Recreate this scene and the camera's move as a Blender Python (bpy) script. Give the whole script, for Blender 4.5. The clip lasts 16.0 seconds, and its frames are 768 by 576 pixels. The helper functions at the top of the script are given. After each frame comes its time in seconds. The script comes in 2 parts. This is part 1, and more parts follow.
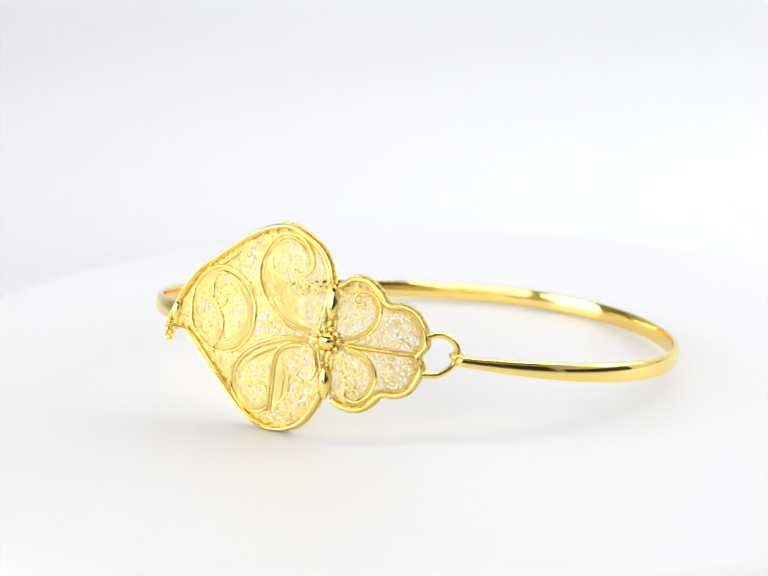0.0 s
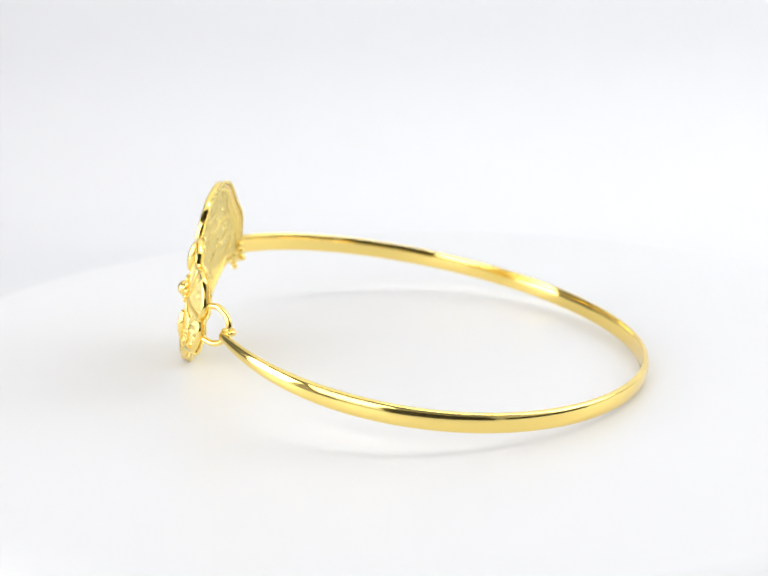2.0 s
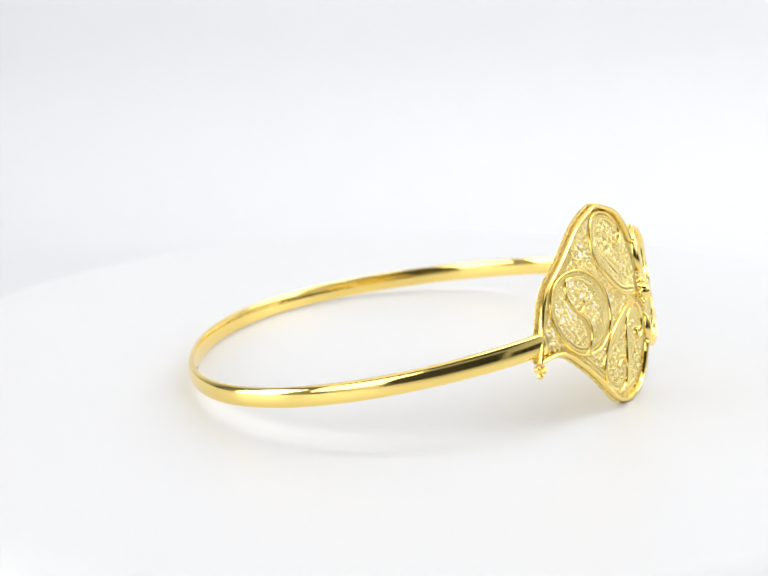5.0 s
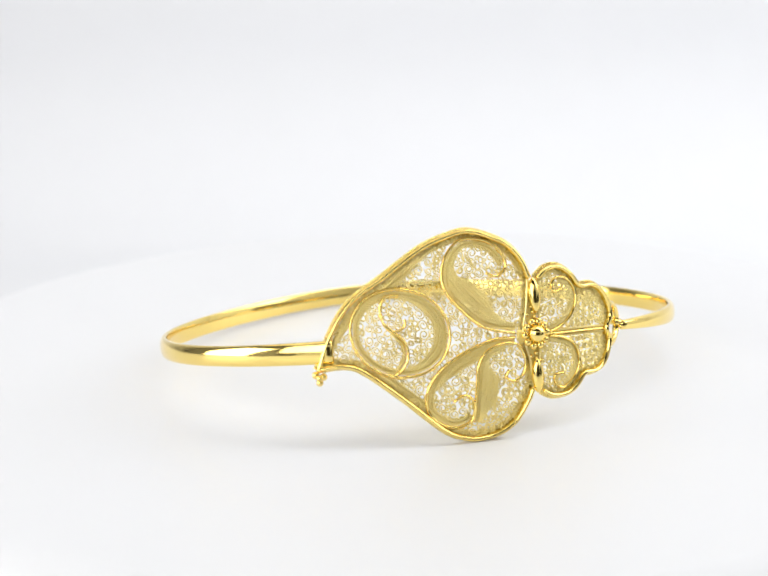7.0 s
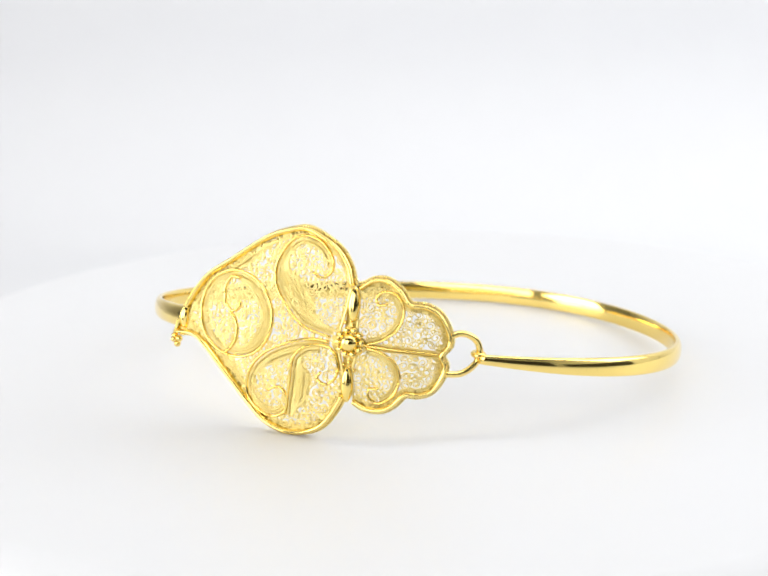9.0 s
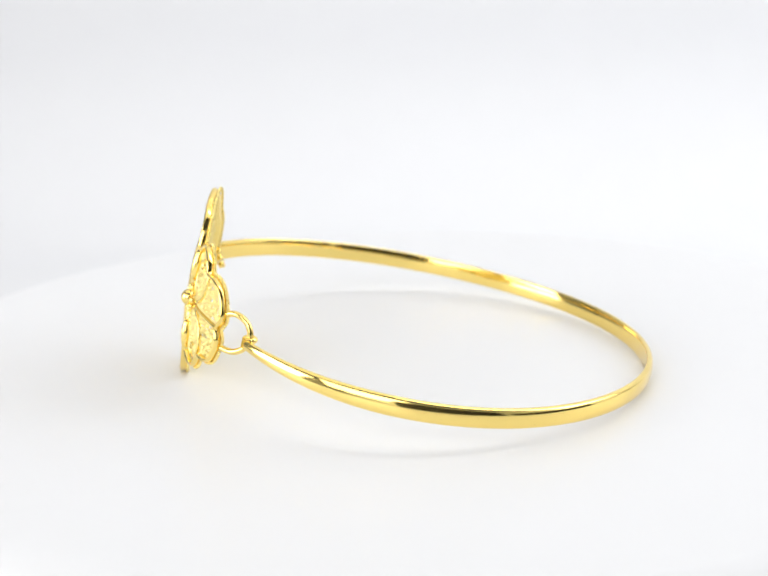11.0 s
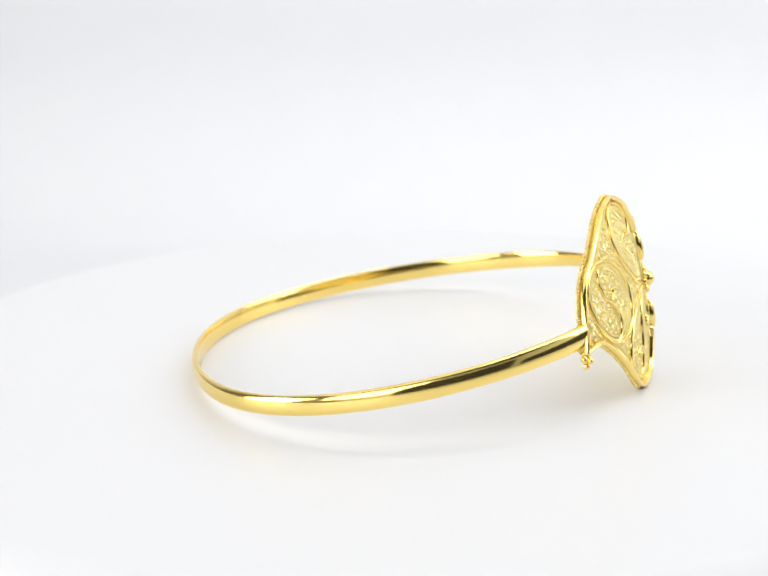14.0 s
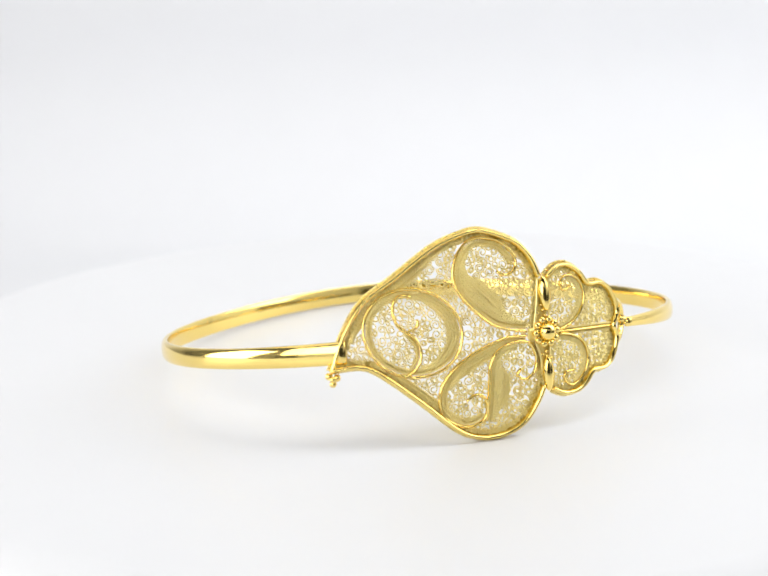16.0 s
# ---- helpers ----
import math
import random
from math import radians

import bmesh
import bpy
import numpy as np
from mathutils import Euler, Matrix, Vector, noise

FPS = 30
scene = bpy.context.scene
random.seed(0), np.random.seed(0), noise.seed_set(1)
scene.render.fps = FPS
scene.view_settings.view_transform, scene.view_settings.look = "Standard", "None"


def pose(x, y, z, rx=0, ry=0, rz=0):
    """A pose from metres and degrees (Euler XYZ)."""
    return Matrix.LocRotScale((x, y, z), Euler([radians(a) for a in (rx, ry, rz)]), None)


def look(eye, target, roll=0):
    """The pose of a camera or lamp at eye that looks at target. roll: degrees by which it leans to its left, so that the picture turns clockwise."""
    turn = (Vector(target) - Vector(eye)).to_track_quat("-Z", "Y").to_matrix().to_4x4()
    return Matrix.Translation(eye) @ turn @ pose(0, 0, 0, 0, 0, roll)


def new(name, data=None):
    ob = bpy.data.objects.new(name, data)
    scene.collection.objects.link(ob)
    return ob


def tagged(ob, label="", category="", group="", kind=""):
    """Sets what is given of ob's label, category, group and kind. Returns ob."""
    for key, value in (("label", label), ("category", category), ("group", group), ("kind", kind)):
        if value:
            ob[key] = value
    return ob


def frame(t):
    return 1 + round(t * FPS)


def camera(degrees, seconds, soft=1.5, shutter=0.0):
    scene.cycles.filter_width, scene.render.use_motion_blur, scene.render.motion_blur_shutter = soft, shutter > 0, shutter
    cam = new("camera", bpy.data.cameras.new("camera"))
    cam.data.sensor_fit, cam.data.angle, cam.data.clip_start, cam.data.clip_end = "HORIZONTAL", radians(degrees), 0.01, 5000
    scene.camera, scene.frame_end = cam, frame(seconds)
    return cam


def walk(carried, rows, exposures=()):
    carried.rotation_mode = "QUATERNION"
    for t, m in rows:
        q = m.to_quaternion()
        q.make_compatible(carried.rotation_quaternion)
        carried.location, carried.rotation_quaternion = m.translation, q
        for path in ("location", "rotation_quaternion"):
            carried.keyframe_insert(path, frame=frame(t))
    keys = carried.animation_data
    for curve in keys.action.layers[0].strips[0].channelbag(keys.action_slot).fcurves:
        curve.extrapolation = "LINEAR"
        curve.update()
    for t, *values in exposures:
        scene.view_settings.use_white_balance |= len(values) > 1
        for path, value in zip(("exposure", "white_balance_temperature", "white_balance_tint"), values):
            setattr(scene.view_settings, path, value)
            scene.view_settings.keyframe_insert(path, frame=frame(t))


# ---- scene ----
# Metres. The turntable's axis is the world's z axis and its top is z = 0.
UNIT = 0.0002          # one step of the plaque's drawing grid
cam = camera(24.27, 16.0, soft=1.7)
cam.data.dof.use_dof = True
cam.data.dof.focus_distance = 0.191
cam.data.dof.aperture_fstop = 42.0
EYE = Vector((0.0, -0.2, 0.0656))
PITCH, PAN, ROLL = radians(-15.78), radians(-1.051), -1.166
AIM = Vector((math.cos(PITCH) * math.sin(PAN), math.cos(PITCH) * math.cos(PAN), math.sin(PITCH)))
HOLD = look(EYE, EYE + AIM, ROLL)
walk(cam, [(0.0, HOLD), (16.0, HOLD)], [(0.0, -0.065), (16.0, -0.065)])

# ---- light: a white table-top studio with soft boxes, added dark panels by the camera ----
world = bpy.data.worlds.new("studio")
scene.world = world
world.use_nodes = True
world.node_tree.nodes["Background"].inputs["Color"].default_value = (0.93, 0.96, 1.0, 1)
world.node_tree.nodes["Background"].inputs["Strength"].default_value = 0.3


def softbox(name, eye, target, width, height, watts, colour=(1, 1, 1)):
    data = bpy.data.lights.new(name, "AREA")
    data.shape, data.size, data.size_y, data.energy, data.color = "RECTANGLE", width, height, watts, colour
    ob = new(name, data)
    ob.matrix_world = look(eye, target)
    return ob


softbox("softbox_top", (0.0, 0.07, 0.5), (0, 0.08, 0), 0.85, 0.50, 1.5, (1.0, 0.995, 0.985))
softbox("softbox_key", (-0.29, -0.49, 0.26), (0, 0, 0.01), 0.52, 0.42, 2.1, (1.0, 0.99, 0.98))
softbox("softbox_left", (-0.53, -0.18, 0.12), (0, -0.44, 0.02), 0.50, 0.32, 2.6, (1.0, 0.995, 0.985))
softbox("softbox_right", (0.48, 0.06, 0.30), (0, 0.04, 0.0), 0.36, 0.30, 1.1, (0.97, 0.985, 1.0))
# fill lamp without a known source, added to brighten the backdrop
softbox("backdrop_fill", (0.28, 0.0, 0.53), (0.28, 0.3, 0.0), 0.5, 0.14, 1.05, (0.97, 0.985, 1.0))


# ---- materials ----
def material(name, colour, metal, rough, scale, vary, bump, rough_vary=0.08):
    """A principled material with two scales of noise in colour, roughness and relief."""
    mat = bpy.data.materials.new(name)
    mat.use_nodes = True
    tree = mat.node_tree
    nodes, links = tree.nodes, tree.links
    shader = nodes["Principled BSDF"]
    shader.inputs["Metallic"].default_value = metal
    place = nodes.new("ShaderNodeTexCoord")
    fine, broad = nodes.new("ShaderNodeTexNoise"), nodes.new("ShaderNodeTexNoise")
    fine.inputs["Scale"].default_value, broad.inputs["Scale"].default_value = scale, scale * 0.12
    fine.inputs["Detail"].default_value = 5
    for n in (fine, broad):
        links.new(place.outputs["Object"], n.inputs["Vector"])
    tone = nodes.new("ShaderNodeMix")
    tone.data_type = "RGBA"
    tone.inputs[6].default_value = (*[c * (1 - vary) for c in colour], 1)
    tone.inputs[7].default_value = (*[min(1, c * (1 + vary)) for c in colour], 1)
    links.new(broad.outputs["Fac"], tone.inputs[0])
    links.new(tone.outputs[2], shader.inputs["Base Color"])
    span = nodes.new("ShaderNodeMapRange")
    span.inputs["To Min"].default_value, span.inputs["To Max"].default_value = max(0.02, rough - rough_vary), rough + rough_vary
    links.new(fine.outputs["Fac"], span.inputs["Value"])
    links.new(span.outputs["Result"], shader.inputs["Roughness"])
    relief = nodes.new("ShaderNodeBump")
    relief.inputs["Strength"].default_value, relief.inputs["Distance"].default_value = bump, 0.00005
    links.new(fine.outputs["Fac"], relief.inputs["Height"])
    links.new(relief.outputs["Normal"], shader.inputs["Normal"])
    return mat


POLISHED = material("polished_gold", (1.0, 0.75, 0.235), 1, 0.10, 900, 0.03, 0.04, 0.04)
WIRE = material("gold_wire", (1.0, 0.82, 0.35), 1, 0.36, 2500, 0.05, 0.15, 0.08)
SATIN = material("satin_gold_sheet", (1.0, 0.79, 0.28), 1, 0.52, 2500, 0.06, 0.3, 0.08)
ROPE = material("twisted_gold_wire", (1.0, 0.80, 0.30), 1, 0.28, 2500, 0.05, 0.15, 0.06)
ACRYLIC = material("white_satin_acrylic", (0.725, 0.728, 0.738), 0, 0.42, 300, 0.01, 0.02, 0.05)
PAPER = material("white_backdrop_paper", (0.76, 0.765, 0.78), 0, 0.9, 700, 0.012, 0.1, 0.05)
WALL = material("white_studio_wall", (0.78, 0.785, 0.80), 0, 0.9, 120, 0.015, 0.1, 0.05)
TABLE = material("pale_grey_table", (0.66, 0.665, 0.68), 0, 0.7, 200, 0.02, 0.05, 0.05)
# grey chosen to hold back bounced light from the left
GREY = material("low_bounce_grey_wall", (0.24, 0.242, 0.25), 0, 0.9, 120, 0.02, 0.1, 0.05)
# for added surfaces out of view that the gold mirrors as dark streaks
DARK = material("unseen_dark_surface", (0.035, 0.033, 0.032), 0, 0.85, 60, 0.1, 0.1, 0.05)


# ---- builders ----
def mesh_object(name, verts, faces, mat, parent=None, label="", smooth=True, kind=""):
    me = bpy.data.meshes.new(name)
    me.from_pydata([tuple(v) for v in verts], [], faces)
    me.materials.append(mat)
    me.polygons.foreach_set("use_smooth", [smooth] * len(me.polygons))
    me.update()
    ob = new(name, me)
    if parent:
        ob.parent = parent
    return tagged(ob, label, kind=kind)


def part(name, bm, mat, parent, label=""):
    me = bpy.data.meshes.new(name)
    bm.to_mesh(me)
    bm.free()
    me.materials.append(mat)
    me.polygons.foreach_set("use_smooth", [True] * len(me.polygons))
    ob = new(name, me)
    ob.parent = parent
    return tagged(ob, label)


def spline(points, steps=8, closed=False):
    """A smooth line through a few control points of any dimension."""
    p = np.array(points, float)
    n = len(p)
    out = []
    for i in range(n if closed else n - 1):
        a, b, c, d = (p[(i + k) % n] if closed else p[min(max(i + k, 0), n - 1)] for k in (-1, 0, 1, 2))
        for s in range(steps):
            t = s / steps
            out.append(0.5 * (2 * b + (c - a) * t + (2 * a - 5 * b + 4 * c - d) * t * t + (3 * b - a - 3 * c + d) * t ** 3))
    if not closed:
        out.append(p[-1])
    return np.array(out)


def resample(line, step):
    d = np.concatenate([[0], np.cumsum(np.linalg.norm(np.diff(line, axis=0), axis=1))])
    n = max(2, int(round(d[-1] / step)) + 1)
    at = np.linspace(0, d[-1], n)
    return np.stack([np.interp(at, d, line[:, k]) for k in range(line.shape[1])], 1)


def sweep(points, normals, section, closed=False, cap=True):
    """Vertices and faces of a section (pairs: across, along the normal) swept on a line; the section may be a function of the share of the way."""
    p, nn = np.array(points), np.array(normals)
    n = len(p)
    t = (np.roll(p, -1, 0) - np.roll(p, 1, 0)) if closed else np.gradient(p, axis=0)
    t /= np.linalg.norm(t, axis=1)[:, None] + 1e-12
    side = np.cross(t, nn)
    side /= np.linalg.norm(side, axis=1)[:, None] + 1e-12
    up = np.cross(side, t)
    verts, faces = [], []
    for i in range(n):
        sec = section(i / (n - 1)) if callable(section) else section
        verts += [p[i] + a * side[i] + b * up[i] for a, b in sec]
    m = len(sec)
    for i in range(n if closed else n - 1):
        j = (i + 1) % n
        faces += [(i * m + k, i * m + (k + 1) % m, j * m + (k + 1) % m, j * m + k) for k in range(m)]
    if cap and not closed:
        faces += [tuple(range(m))[::-1], tuple(range((n - 1) * m, n * m))]
    return verts, faces


def ring_section(a, b, sides=6):
    return [(a * math.cos(2 * math.pi * k / sides), b * math.sin(2 * math.pi * k / sides)) for k in range(sides)]


def joined(pieces):
    verts, faces = [], []
    for v, f in pieces:
        o = len(verts)
        verts += list(v)
        faces += [tuple(k + o for k in q) for q in f]
    return verts, faces


# ---- the plaque's curved, leaning sheet: u along the wrist, v up, d out of the sheet, all in grid steps ----
def sheet(u, v, d=0.0):
    x, z = u * 0.001, v * 0.001
    w = z - 0.0137
    y = -0.1345 + 0.05 * w + 1.96 * w * w + 2.35 * x * x
    n = np.array([4.7 * x, -1.0, 0.05 + 3.92 * w])
    # the crown bends in towards the clasp, the heart's upper shoulder towards the hinge
    bend, rise = max(0.0, x - 0.03), max(0.0, z - 0.045)
    y += 3.3 * bend * bend + 2.0 * max(0.0, -x) * rise
    n += np.array([6.6 * bend - (2.0 * rise if x < 0 else 0), 0, 2.0 * max(0.0, -x) if rise > 0 else 0])
    n /= np.linalg.norm(n)
    return (np.array([x, y, z]) + n * d * 0.001) * 0.2, n


def on_sheet(line, d=0.0):
    made = [sheet(p[0], p[1], d if len(p) < 3 else p[2]) for p in line]
    return [m[0] for m in made], [m[1] for m in made]


def wire(line, across, deep, d=0.0, sides=6, closed=False):
    pts, nrm = on_sheet(line, d)
    return sweep(pts, nrm, ring_section(across * UNIT, deep * UNIT, sides), closed)


def strip(line, across, deep, d=0.0, closed=False):
    """A flat ribbon on its edge with softened corners."""
    a, b = across * UNIT, deep * UNIT
    c = min(a, b) * 0.75
    sec = [(a, -b + c), (a, b - c), (a - c, b), (-a + c, b), (-a, b - c), (-a, -b + c), (-a + c, -b), (a - c, -b)]
    pts, nrm = on_sheet(line, d)
    return sweep(pts, nrm, sec, closed)


def offset(line, by, closed=False):
    t = (np.roll(line, -1, 0) - np.roll(line, 1, 0)) if closed else np.gradient(line, axis=0)
    t /= np.linalg.norm(t, axis=1)[:, None] + 1e-12
    return line + by * np.stack([-t[:, 1], t[:, 0]], 1)


def rope(line, radius, pitch, d, hand=1):
    """Two thin strands twisted round each other along a line of the sheet."""
    fine = resample(line, pitch / 6)
    way = np.arange(len(fine)) * (pitch / 6)
    pieces = []
    for phase in (0, math.pi):
        a = way * 2 * math.pi / pitch + phase
        moved = offset(fine, (hand * radius * np.cos(a))[:, None])
        pts = np.column_stack([moved, d + radius * np.sin(a)])
        pieces.append(wire(pts, radius * 0.8, radius * 0.8, sides=5))
    return joined(pieces)


def eased(count, ease):
    """1 along the middle of a row, falling to 0 at its ends over the given share of its length."""
    s = np.linspace(0, 1, count)
    if not ease:
        return np.ones(count)
    e = np.clip(np.minimum(s, 1 - s) / ease, 0, 1)
    return e * e * (3 - 2 * e) * 0.97 + 0.03


def side_of(line):
    t = np.gradient(line, axis=0)
    t /= np.linalg.norm(t, axis=1)[:, None] + 1e-12
    return np.stack([-t[:, 1], t[:, 0]], 1)


def ladder(line, near, far, pitch, d=0.0, thick=0.40, ease=0.0):
    """A tight serpentine of thin wire between two offsets of a line; pitch is the gap from stroke to stroke."""
    per = 6
    fine = resample(line, pitch / per)
    s = np.arange(len(fine)) / per
    reach = near + (far - near) * (0.5 - 0.5 * np.cos(math.pi * s)) * eased(len(fine), ease)
    lift = d + 0.22 * np.cos(math.pi * s * 0.5)
    return wire(np.column_stack([fine + side_of(fine) * reach[:, None], lift]), thick, thick, sides=4)


def plait(line, near, far, d=0.0, ease=0.0):
    """Rows of thin twisted wire laid side by side between two offsets of a line, each row twisted against the next."""
    fine = resample(line, 0.8)
    rows = max(1, int(round(abs(far - near) / 1.55)))
    pieces = []
    for j in range(rows):
        reach = near + (far - near) * (j + 0.5) / rows * eased(len(fine), ease)
        pieces.append(rope(fine + side_of(fine) * reach[:, None], 0.46, 3.0, d, 1 if j % 2 else -1))
    return joined(pieces)


def backing(line, near, far, d=-0.3, thick=0.22, ease=0.0):
    """A thin flat strip of sheet between two offsets of a line."""
    mid = resample(line, 1.2)
    wide = (far - near) * eased(len(mid), ease)
    pts, nrm = on_sheet(mid + side_of(mid) * (near + wide / 2)[:, None], d)
    b = thick * UNIT

    def section(share):
        a = abs(wide[int(round(share * (len(wide) - 1)))]) / 2 * UNIT
        return [(a, -b), (a, b), (-a, b), (-a, -b)]

    return sweep(pts, nrm, section)


def inside(poly, p):
    x, y = p
    a, b = poly, np.roll(poly, -1, 0)
    cross = (a[:, 1] > y) != (b[:, 1] > y)
    xs = a[:, 0] + (y - a[:, 1]) / (b[:, 1] - a[:, 1] + 1e-12) * (b[:, 0] - a[:, 0])
    return np.count_nonzero(cross & (x < xs)) % 2 == 1


def curls(poly, lines, seed):
    """Spiral curls of thin wire, large ones first and ever smaller ones between them, that fill an outline clear of the given lines."""
    rng = random.Random(seed)
    block = np.concatenate(lines)
    lo, hi = poly.min(0), poly.max(0)
    at, radii, pieces = np.empty((0, 2)), np.empty(0), []
    for tries, small, large in ((1200, 2.3, 2.8), (5000, 1.7, 2.1), (9000, 1.25, 1.6), (9000, 0.85, 1.15)):
        for _ in range(tries):
            p, r = np.array([rng.uniform(lo[0], hi[0]), rng.uniform(lo[1], hi[1])]), rng.uniform(small, large)
            if len(at) and (np.hypot(*(at - p).T) - 0.81 * (radii + r)).min() < 0:
                continue
            if not inside(poly, p) or ((block - p) ** 2).sum(1).min() < (r + 0.05) ** 2:
                continue
            at, radii = np.vstack([at, p]), np.append(radii, r)
            turn, way = rng.uniform(0, 6.283), rng.choice((-1, 1))
            turns = rng.uniform(1.4, 2.2) if r > 1.65 else rng.uniform(1.0, 1.35)
            flat, tilt = rng.uniform(0.74, 1.08), rng.uniform(0, 3.14)
            count = int(11 * turns)
            a = turn + way * np.linspace(0, 2 * math.pi * turns, count)
            rad = r * np.linspace(1.06, 0.22 if r > 1.65 else 0.75, count) ** 0.9 * (1 + rng.uniform(0.04, 0.13) * np.sin(2 * a + rng.uniform(0, 6)))
            lift = rng.uniform(-0.2, 0.3)
            ex, ey = rad * np.cos(a), rad * flat * np.sin(a)
            pts = np.stack([p[0] + ex * math.cos(tilt) - ey * math.sin(tilt), p[1] + ex * math.sin(tilt) + ey * math.cos(tilt), np.full(count, lift)], 1)
            pieces.append(wire(pts, 0.38, 0.75, sides=5))
    return joined(pieces)


def ball(radius, squash=(1, 1, 1), segments=20, rings=12):
    bm = bmesh.new()
    bmesh.ops.create_uvsphere(bm, u_segments=segments, v_segments=rings, radius=radius)
    for v in bm.verts:
        v.co = Vector((v.co.x * squash[0], v.co.y * squash[1], v.co.z * squash[2]))
    return bm


def put(bm, place, normal=None, turn=0.0):
    """Sets a shape made round its own z axis at a place, that axis along the normal."""
    m = Matrix.Translation(Vector(place))
    if normal is not None:
        m = m @ Vector(normal).to_track_quat("Z", "Y").to_matrix().to_4x4() @ Matrix.Rotation(turn, 4, "Z")
    bm.transform(m)
    return bm


# ---- the setting ----
def box(name, lo, hi, mat, label):
    x0, y0, z0 = lo
    x1, y1, z1 = hi
    v = [(x, y, z) for x in (x0, x1) for y in (y0, y1) for z in (z0, z1)]
    f = [(0, 1, 3, 2), (4, 6, 7, 5), (0, 4, 5, 1), (2, 3, 7, 6), (0, 2, 6, 4), (1, 5, 7, 3)]
    return mesh_object(name, v, f, mat, None, label, False, "structure")


def build_setting():
    # paper backdrop: a sheet that sweeps from the table up behind the turntable
    rad, y0, z0 = 0.05, 0.295, -0.0512
    prof = [(0.09, z0), (0.16, z0)] + [(y0 - rad + rad * math.sin(a), z0 + rad * (1 - math.cos(a))) for a in np.linspace(0, math.pi / 2, 24)] + [(y0, 0.2), (y0, 0.56)]
    m = len(prof)
    verts = [(x, y, z) for x in (-0.56, 0.56) for y, z in prof]
    faces = [(i, m + i, m + i + 1, i + 1) for i in range(m - 1)]
    back = mesh_object("backdrop", verts, faces, PAPER, None, "plain white paper backdrop sweeping up behind the turntable", True, "structure")
    solid = back.modifiers.new("thickness", "SOLIDIFY")
    solid.thickness, solid.offset = 0.001, -1
    box("floor", (-0.6, -0.65, -0.08), (0.6, 0.4, -0.052), TABLE, "pale grey table top under the turntable")
    # unseen wall, greyed so that the backdrop's left gets less light
    box("wall_left", (-0.6, -0.62, -0.052), (-0.57, 0.4, 0.57), GREY, "unseen studio side wall, grey to cut bounced light on the left")
    box("wall_right", (0.57, -0.62, -0.052), (0.6, 0.4, 0.57), WALL, "plain white studio side wall")
    box("wall_back", (-0.57, 0.3, -0.052), (0.57, 0.33, 0.57), WALL, "plain white studio back wall")
    box("wall_front", (-0.57, -0.65, -0.052), (0.57, -0.62, 0.57), WALL, "plain white studio wall behind the camera")
    # added panels, stand-ins for the dark camera side mirrored in the gold
    box("dark_panel_front", (-0.16, -0.617, -0.05), (0.54, -0.60, 0.34), DARK, "unseen dark panel added behind the camera for the gold to reflect")
    box("dark_panel_side", (0.545, -0.52, -0.05), (0.56, 0.0, 0.11), DARK, "unseen dark panel added beside the camera for the gold to reflect")
    # unseen ceiling, darkened to put a dark streak into the band's reflection
    box("ceiling", (-0.6, -0.65, 0.57), (0.6, 0.4, 0.6), DARK, "unseen plain ceiling, dark for the gold to reflect")


def build_turntable():
    base = tagged(new("turntable"), "round white satin turntable that carries the bracelet", "turntable")
    prof = [(0.0, 0.0), (0.0628, 0.0), (0.0643, -0.00025), (0.0655, -0.0008), (0.0664, -0.0016), (0.0669, -0.0026), (0.0671, -0.0038), (0.0671, -0.006), (0.0666, -0.0068), (0.064, -0.007), (0.0, -0.007)]
    n = 160
    verts, faces = [], []
    for r, z in prof:
        verts += [(r * math.cos(2 * math.pi * k / n), r * math.sin(2 * math.pi * k / n), z) for k in range(n)]
    for i in range(1, len(prof) - 2):
        faces += [(i * n + k, (i + 1) * n + k, (i + 1) * n + (k + 1) % n, i * n + (k + 1) % n) for k in range(n)]
    faces += [tuple(range(n, 2 * n)), tuple(range((len(prof) - 2) * n, (len(prof) - 1) * n))[::-1]]
    platter = mesh_object("platter", verts, faces, ACRYLIC, base)
    platter.data.polygons[len(faces) - 1].use_smooth = platter.data.polygons[len(faces) - 2].use_smooth = False
    bm = bmesh.new()
    bmesh.ops.create_cone(bm, cap_ends=True, segments=96, radius1=0.056, radius2=0.054, depth=0.0448)
    bmesh.ops.translate(bm, verts=bm.verts, vec=(0, 0, -0.0295))
    foot = part("foot", bm, ACRYLIC, base)
    foot.data.polygons.foreach_set("use_smooth", [False] * len(foot.data.polygons))
    return base


# ---- the bracelet ----
HEART_TOP = offset(spline([(14.4, 80), (11.4, 89), (5.2, 97), (-3.7, 102), (-14.2, 105.2), (-24, 103.8), (-39.5, 98), (-61, 84.2), (-77.5, 73), (-88.8, 57.5), (-96.5, 41)]), 0.1)
HEART_LOW = offset(spline([(-96.5, 41), (-84, 42.6), (-74.7, 39.2), (-57, 25), (-37, 7.2), (-26, 2.0), (-17, 1.0), (-6.5, 3.1), (2, 8.3), (9.3, 18.0), (12.4, 24.5)]), 0.6)
HEART_IN = spline([(12.2, 25), (11.5, 38), (8.5, 52), (11.5, 66), (14, 80)])
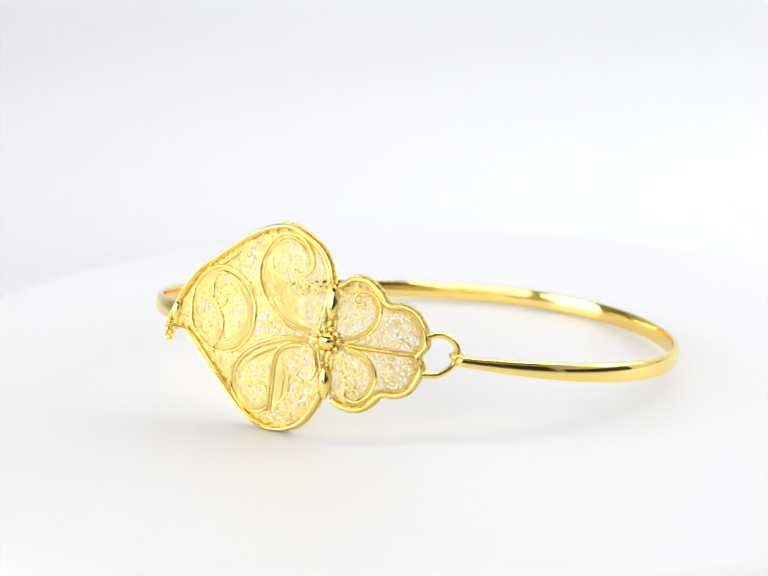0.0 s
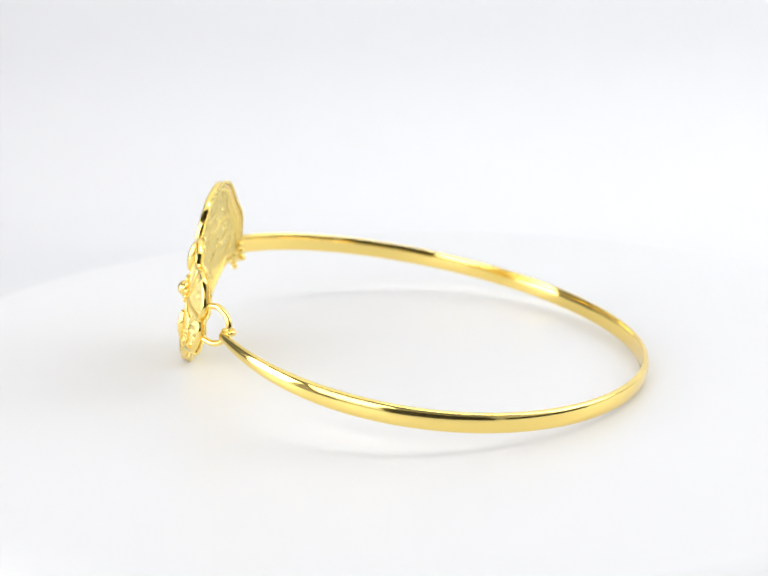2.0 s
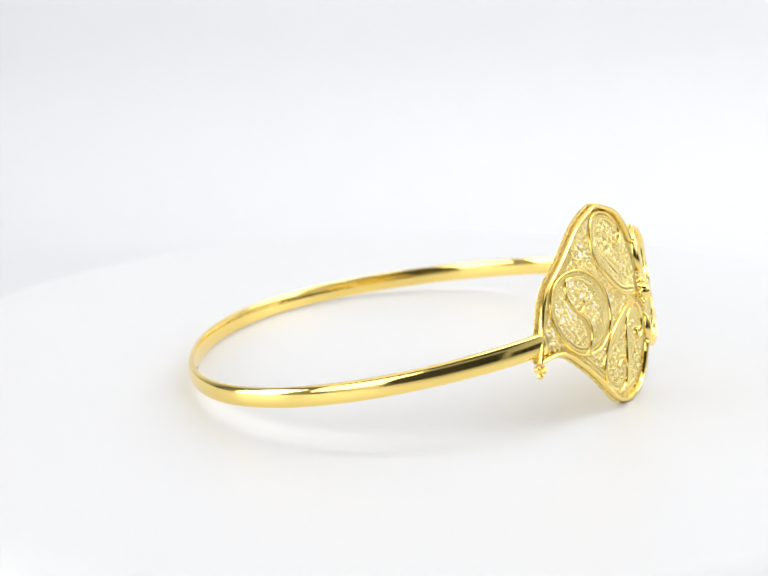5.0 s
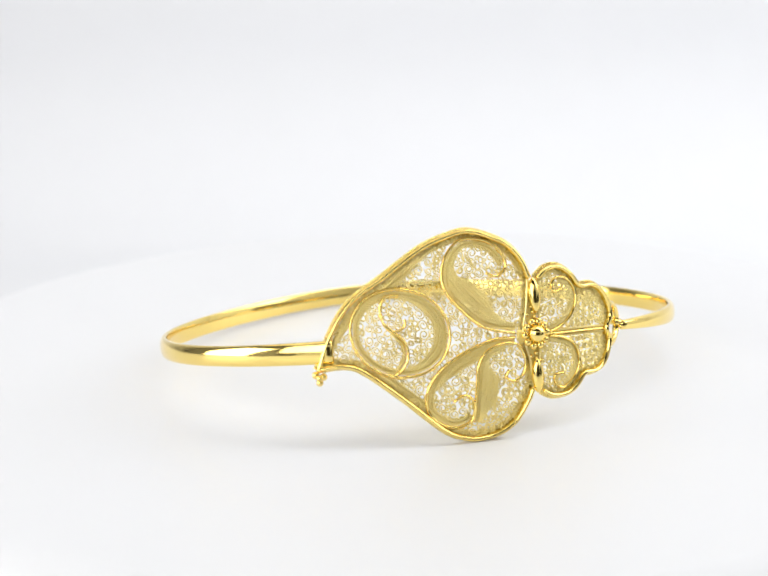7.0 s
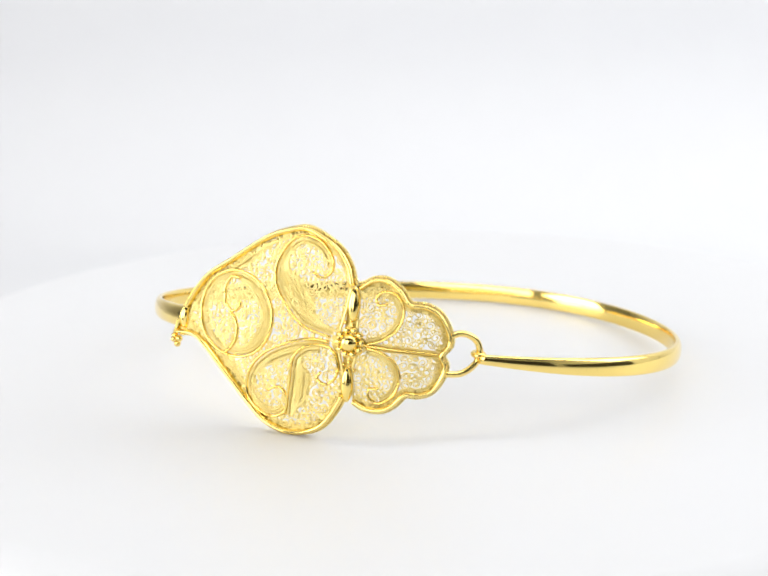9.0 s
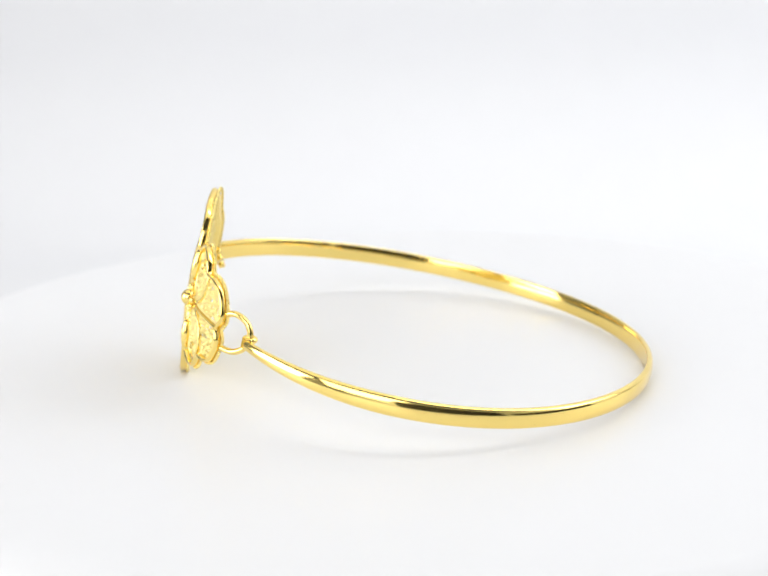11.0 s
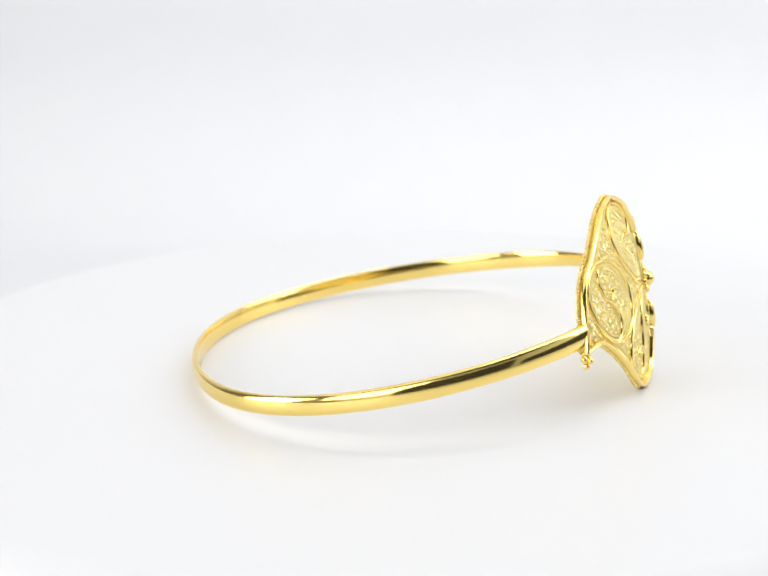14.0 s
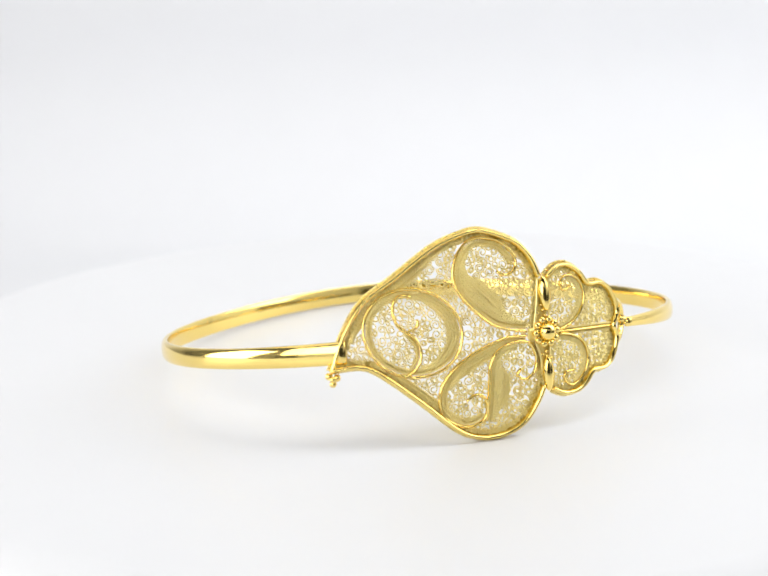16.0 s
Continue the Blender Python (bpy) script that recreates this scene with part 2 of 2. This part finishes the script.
CROWN = offset(spline([(18.7, 79.5), (25, 83.6), (32.5, 83.7), (39.8, 78.7), (44.5, 72.4), (52.3, 71.3), (58.9, 67.3), (63.7, 58.7), (64.6, 52), (61, 46.6),
                       (63, 41), (61, 34.2), (56.8, 28.4), (50.6, 26.3), (44.2, 26.7), (38.8, 21.4), (32.5, 18.2), (24, 18.5), (17.6, 21.8)], 6), -0.4)
CROWN_IN = spline([(17.6, 22), (17, 37), (19, 51), (18.4, 65), (18.7, 79)])
UPPER_SCROLL = spline([(4, 54), (-12, 58), (-23, 67), (-30.5, 77.3), (-31, 87), (-26, 96.5), (-17.5, 102), (-6, 100.4), (0.5, 95), (2.8, 89.3), (1, 85), (-3.4, 82.9), (-8.3, 85)])
LOWER_SCROLL = spline([(3.5, 51.6), (-9, 51.8), (-24.8, 46.6), (-36.3, 39.8), (-44, 30), (-45, 19.4), (-40, 12), (-30.5, 8.2), (-22.3, 11.3), (-20, 17.9), (-22, 23.2), (-26.2, 24.8), (-31.5, 22)])
PETAL_SCROLL = spline([(-21.3, 10.5), (-18.8, 28), (-17.5, 39.2), (-12.1, 46.4), (-3, 49.3), (5, 47.8), (8.8, 40.2), (7.4, 33), (2.3, 29.4), (-2.6, 32), (-0.5, 35.5)])
ROUND_SCROLL = spline([(-55 + 24.3 * math.cos(radians(a)), 58 + 21.6 * math.sin(radians(a))) for a in range(-96, 266, 20)])
YIN_SCROLL = spline([(-62, 36.6), (-56, 41), (-52.8, 47.5), (-54, 54.5), (-58.3, 58.8), (-63, 63.5), (-63.6, 70.5), (-60, 76), (-54, 76)])
YIN_CURL = spline([(-63.6, 68), (-62.5, 62), (-58, 59.2), (-53, 61.3), (-52.5, 65)])
CROWN_UP = spline([(24, 51.8), (32, 54.2), (39.5, 60.2), (42, 69), (38, 76.3), (31.5, 78.3), (27.6, 75.2), (29, 71.4), (33.5, 72.4)])
CROWN_LOW = spline([(24, 49.8), (32, 47.8), (39, 42.8), (41.5, 34.3), (38, 26), (31, 21.8), (26, 24.4), (26, 29), (31, 29.4)])


def build_heart(bracelet):
    heart = mesh_object("heart_plaque", *joined([strip(resample(HEART_TOP, 1.4), 1.15, 2.5, 1.2), strip(resample(HEART_LOW, 1.4), 1.15, 2.5, 1.2)]),
                        POLISHED, bracelet, "pierced gold filigree heart with a polished rim")
    mesh_object("twisted_border", *joined([rope(offset(HEART_TOP, -1.8), 0.62, 2.6, -0.7), rope(offset(HEART_LOW, -1.4), 0.55, 2.6, -0.7)]),
                ROPE, heart, "twisted gold wire along the rim")
    mesh_object("inner_rim", *wire(resample(HEART_IN, 1.5), 0.8, 1.3, 0.5), WIRE, heart)
    scrolls = (UPPER_SCROLL, LOWER_SCROLL, PETAL_SCROLL, ROUND_SCROLL, YIN_SCROLL, YIN_CURL)
    for line in scrolls:
        mesh_object("scroll", *strip(resample(line, 1.1), 0.72, 1.2, 0.65), POLISHED, heart)
    # dense zigzag bands that follow the scrolls and the rim
    bands = [(UPPER_SCROLL[:76], -0.9, -4.4, 0), (UPPER_SCROLL[1:40], -4.2, -14.6, 0.42),
             (LOWER_SCROLL[:68], 0.9, 4.2, 0), (LOWER_SCROLL[6:32], 4.0, 7.4, 0.35), (PETAL_SCROLL[:34], -0.9, -4.2, 0), (PETAL_SCROLL[:21], -4.0, -11.8, 0.4),
             (ROUND_SCROLL, 0.9, 4.2, 0), (ROUND_SCROLL[:76], 4.0, 7.4, 0.3), (YIN_SCROLL[:36], 0.7, 2.8, 0.2),
             (HEART_TOP[46:76], 3.0, 6.2, 0.3), (HEART_LOW[14:38], 3.0, 5.6, 0.3)]
    solid = []
    for k, (line, near, far, ease) in enumerate(bands):
        mesh_object("plaited_band", *plait(line, near, far, 0.3, ease), WIRE, heart)
        mid = offset(resample(line, 1.0), (near + far) / 2)
        solid.append(mid if not ease else mid[len(mid) // 6: -len(mid) // 6])
        # the flat strip on which the rows are laid
        mesh_object("backing_strip", *backing(line, near, far, -0.4 - 0.02 * k, ease=ease), SATIN, heart)
    for line in (HEART_TOP, HEART_LOW):
        mesh_object("flange", *backing(line, 0.9, 3.6, -0.75), SATIN, heart)
        mesh_object("zigzag_band", *ladder(line, 1.2, 3.4, 1.25, -0.1, 0.36), WIRE, heart)
    mesh_object("flange", *backing(HEART_IN, 0.0, 2.4, -0.6), SATIN, heart)
    poly = np.concatenate([HEART_TOP[:-1], HEART_LOW[:-1], HEART_IN[:-1]])
    lines = [resample(s, 0.8) for s in scrolls + (HEART_TOP, HEART_LOW, HEART_IN)]
    free = curls(poly, lines + solid, 5)
    mesh_object("filigree", *free, WIRE, heart, "fine curled gold wire filling the heart", kind="stuff")
    return heart


def build_crown(bracelet):
    crown = mesh_object("crown_plaque", *strip(resample(CROWN, 1.3), 1.1, 2.4, 1.1), POLISHED, bracelet, "lobed gold filigree crown with a polished rim")
    mesh_object("twisted_border", *rope(offset(CROWN, 1.75), 0.6, 2.6, -0.6), ROPE, crown, "twisted gold wire along the rim")
    mesh_object("inner_rim", *wire(resample(CROWN_IN, 1.5), 0.7, 1.1, 0.3), WIRE, crown)
    rib = spline([(20, 51.3), (34, 50.1), (48, 48.7), (61, 46.6)])
    mesh_object("rib", *strip(rib, 0.6, 1.15, 0.6), POLISHED, crown)
    solid = []
    for line, way in ((CROWN_UP, 1), (CROWN_LOW, -1)):
        mesh_object("scroll", *strip(resample(line, 1.0), 0.68, 1.15, 0.6), POLISHED, crown)
        mesh_object("plaited_band", *plait(line[:40], 0.8 * way, 3.4 * way, 0.2), WIRE, crown)
        mesh_object("backing_strip", *backing(line[:40], 0.6 * way, 3.3 * way), SATIN, crown)
        solid.append(offset(resample(line[:40], 1.0), 2.1 * way))
    for way in (1, -1):
        mesh_object("plaited_band", *plait(rib[4:], 0.8 * way, 2.1 * way, 0.2), WIRE, crown)
        solid.append(offset(resample(rib[4:], 1.0), 1.5 * way))
    mesh_object("flange", *backing(CROWN, -0.8, -3.0, -0.7), SATIN, crown)
    mesh_object("zigzag_band", *ladder(CROWN, -1.2, -3.0, 1.25, -0.1, 0.36), WIRE, crown)
    mesh_object("backing_strip", *backing(rib, -1.9, 1.9), SATIN, crown)
    poly = np.concatenate([CROWN[:-1], CROWN_IN[:-1]])
    lines = [resample(s, 0.8) for s in (CROWN, CROWN_IN, CROWN_UP, CROWN_LOW, rib)] + solid
    mesh_object("filigree", *curls(poly, lines, 9), WIRE, crown, "fine curled gold wire filling the crown", kind="stuff")
    return crown


def build_centre(bracelet):
    place, n = sheet(15.2, 52.2, 3.0)
    dome = part("dome", put(ball(4.7 * UNIT, (1, 1, 0.92), 32, 20), place, n), POLISHED, bracelet, "polished gold dome at the centre of the heart")
    for k in range(10):
        a = 2 * math.pi * k / 10
        p, m = sheet(15.2 + 6.3 * math.cos(a), 52.2 + 6.3 * math.sin(a), 2.0)
        part("granule", put(ball(1.95 * UNIT, (1, 1, 0.85), 14, 9), p, m), POLISHED, dome)
    tie = spline([(13.6, 26), (14.6, 38), (14.0, 52), (15.2, 66), (16.4, 79)])
    mesh_object("tie_plate", *backing(tie, -3.1, 3.1, -0.5, 0.25), SATIN, bracelet, "satin gold strip that joins heart and crown")
    mesh_object("tie_plate", *backing(spline([(5.5, 51.6), (8.5, 51.9), (12.0, 52.1), (14.5, 52.2)]), -3.2, 3.2, 0.5, 0.45), SATIN, bracelet, "satin gold strip under the dome")
    for k in range(10):
        v = (62.0, 64.4, 40.6, 38.2, 60.6, 42.0, 66.0, 36.8, 63.2, 39.4)[k]
        p, m = sheet(14.9 + (-3.2, 3.0, -2.6, 2.8, 1.0, 0.2, -0.4, -0.2, 0.2, 0.4)[k], v, 0.6)
        part("granule", put(ball(1.1 * UNIT, (1, 1, 1), 10, 6), p, m), POLISHED, dome)
    cup, m = sheet(15.2, 52.2, 0.4)
    bm = bmesh.new()
    bmesh.ops.create_cone(bm, cap_ends=True, segments=28, radius1=7.0 * UNIT, radius2=5.0 * UNIT, depth=1.8 * UNIT)
    part("cup", put(bm, cup, m), WIRE, dome)
    for u, v, long in ((16.3, 71.4, 9.2), (14.6, 30.6, 9.2)):
        p, m = sheet(u, v, 2.0)
        bm = ball(1.0, (1, 1, 1), 24, 16)
        for w in bm.verts:
            t = w.co.z
            w.co = Vector((w.co.x * 3.3 * (1 - 0.25 * t * t), w.co.y * 3.0, t * long)) * UNIT
        bm.transform(Matrix.Translation(Vector(p)) @ Matrix.Rotation(-math.atan2(m[2], -m[1]), 4, "X"))
        part("almond_bead", bm, POLISHED, bracelet, "polished gold almond-shaped bead")


def band_point(a):
    """The middle of the band at the angle a round the wrist, and its up direction."""
    r = 0.1398
    for k, (c, s) in enumerate(((0.00071, -0.00102), (0.01032, 0.00391), (0.00107, -0.00116), (0.00034, -0.00111)), 1):
        r += c * math.cos(k * a) + s * math.sin(k * a)
    x, y = r * math.cos(a), r * math.sin(a)
    z = 0.328 - 0.30233 - 0.0247 * x - 0.17772 * y - 0.00335 * math.cos(2 * a) + 0.00163 * math.sin(2 * a)
    return np.array([x, y, z]) * 0.2


def build_band(bracelet):
    first, last = radians(-54.2), radians(360 - 128.5)
    count = 220
    pts = [band_point(first + (last - first) * i / (count - 1)) for i in range(count)]
    up = np.array([0.0247, 0.1777, 1.0])
    up /= np.linalg.norm(up)

    def section(s):
        taper = min(1.0, 0.46 + 0.54 * math.sin(min(1.0, s / 0.15) * math.pi / 2))
        tail = 1.0 + 0.1 * max(0.0, 1 - (1 - s) / 0.09)
        h, w = 5.5 * UNIT * taper * tail, 4.6 * UNIT * (0.45 + 0.55 * taper)
        sec = [(-0.36 * w, -0.86 * h), (-0.36 * w, 0.86 * h), (-0.28 * w, 0.97 * h)]
        for k in range(17):
            a = math.pi / 2 - math.pi * k / 16
            sec.append((-0.2 * w + 0.72 * w * max(0.0, math.cos(a)) ** 0.62, h * math.sin(a)))
        sec.append((-0.28 * w, -0.97 * h))
        return [(a, b + 0.5 * UNIT) for a, b in sec]

    v, f = sweep(pts, [up] * count, section)
    band = mesh_object("band", v, f, POLISHED, bracelet, "polished half-round gold band, tapered to the clasp")
    return band, pts


def build_clasp(bracelet, pts):
    # open ring on the crown and the small eye at the band's tip
    loop = [(63.5, 55.5), (70, 57), (76.5, 53.5), (79.3, 46.8), (77, 40), (70.5, 36.2), (63, 37)]
    line = [(*p, d) for p, d in zip(resample(spline(loop), 1.0), -0.5 - 5.0 * np.sin(np.linspace(0, math.pi, len(resample(spline(loop), 1.0)))))]
    mesh_object("clasp_ring", *wire(np.array(line), 1.75, 1.75, sides=12), POLISHED, bracelet, "round gold wire ring on the crown")
    tip, far = np.array(pts[0]), sheet(79.3, 46.8, -5.5)[0]
    ahead = tip - np.array(pts[4])
    ahead /= np.linalg.norm(ahead)
    across = np.cross(ahead, (0, 0, 1))
    across /= np.linalg.norm(across)
    # an eye bent round the ring, on a short neck from the band
    middle = far + ahead * 0.6 * UNIT
    middle[2] = (far[2] + tip[2]) / 2
    eye_line = [tip - ahead * 3 * UNIT, tip]
    eye_line += [middle + (-ahead * math.cos(a) + across * math.sin(a)) * 2.6 * UNIT for a in np.linspace(0, 2 * math.pi * 0.97, 22)]
    mesh_object("hook", *sweep(eye_line, [(0, 0, 1)] * len(eye_line), ring_section(1.7 * UNIT, 1.7 * UNIT, 10)), POLISHED, bracelet, "gold wire hook at the band's tip")


def build_hinge(bracelet, pts):
    p, n = sheet(-91, 48, -4.2)
    bm = bmesh.new()
    for lo, hi in ((-6.0, -2.2), (-2.0, 2.0), (2.2, 6.0)):
        made = bmesh.ops.create_cone(bm, cap_ends=True, segments=18, radius1=2.0 * UNIT, radius2=2.0 * UNIT, depth=(hi - lo) * UNIT)["verts"]
        bmesh.ops.translate(bm, verts=made, vec=(0, 0, (hi + lo) / 2 * UNIT))
    bm.transform(Matrix.Translation(Vector(p)) @ Matrix.Rotation(radians(11), 4, "X") @ Matrix.Rotation(radians(-14), 4, "Y"))
    part("hinge", bm, POLISHED, bracelet, "small gold barrel hinge")
    for u, v, d, r in ((-97.8, 38.8, 1.2, 2.0), (-94.2, 38.0, 1.4, 2.0), (-96.2, 34.8, 0.8, 1.9), (-96.0, 37.6, 3.4, 1.7)):
        q, m = sheet(u, v, d)
        part("granule", put(ball(r * UNIT, (1, 1, 1), 16, 10), q, m), POLISHED, bracelet, "small round gold granule")


def build_bracelet():
    bracelet = tagged(new("bracelet"), "gold bangle bracelet with a filigree heart, resting on the turntable", "bracelet")
    band, pts = build_band(bracelet)
    build_heart(bracelet)
    build_crown(bracelet)
    build_centre(bracelet)
    build_clasp(bracelet, pts)
    build_hinge(bracelet, pts)
    return bracelet


build_setting()
turntable = build_turntable()
bracelet = build_bracelet()

# seconds and degrees of the turn: slow while the heart faces the camera, quick round the back
TURNS = [(0.0, 333.1), (0.5, 322.2), (1.0, 310.9), (1.5, 300.0), (1.6, 297.6), (1.7, 292.5), (2.0, 271.8), (2.5, 237.4), (3.0, 203.1), (3.5, 168.6), (4.0, 134.2),
         (4.5, 99.8), (4.9, 72.4), (5.0, 66.2), (5.1, 62.9), (5.5, 53.8), (6.0, 42.9), (6.5, 32.4), (7.0, 21.3), (7.5, 10.7), (8.0, 0.0), (8.5, -10.7),
         (9.0, -21.7), (9.5, -32.5), (10.0, -43.6), (10.6, -56.6), (10.7, -59.6), (10.8, -66.0), (11.2, -93.1), (11.6, -120.2), (12.0, -147.3), (12.5, -181.1),
         (13.0, -215.1), (13.5, -248.5), (14.0, -282.5), (14.1, -289.3), (14.2, -295.2), (14.3, -298.9), (14.5, -303.4), (15.0, -314.6), (15.5, -325.1), (16.0, -335.9)]


def motions():
    rows = [(t, pose(0, 0, 0, 0, 0, a)) for t, a in TURNS]
    walk(turntable, rows)
    walk(bracelet, rows)


motions()
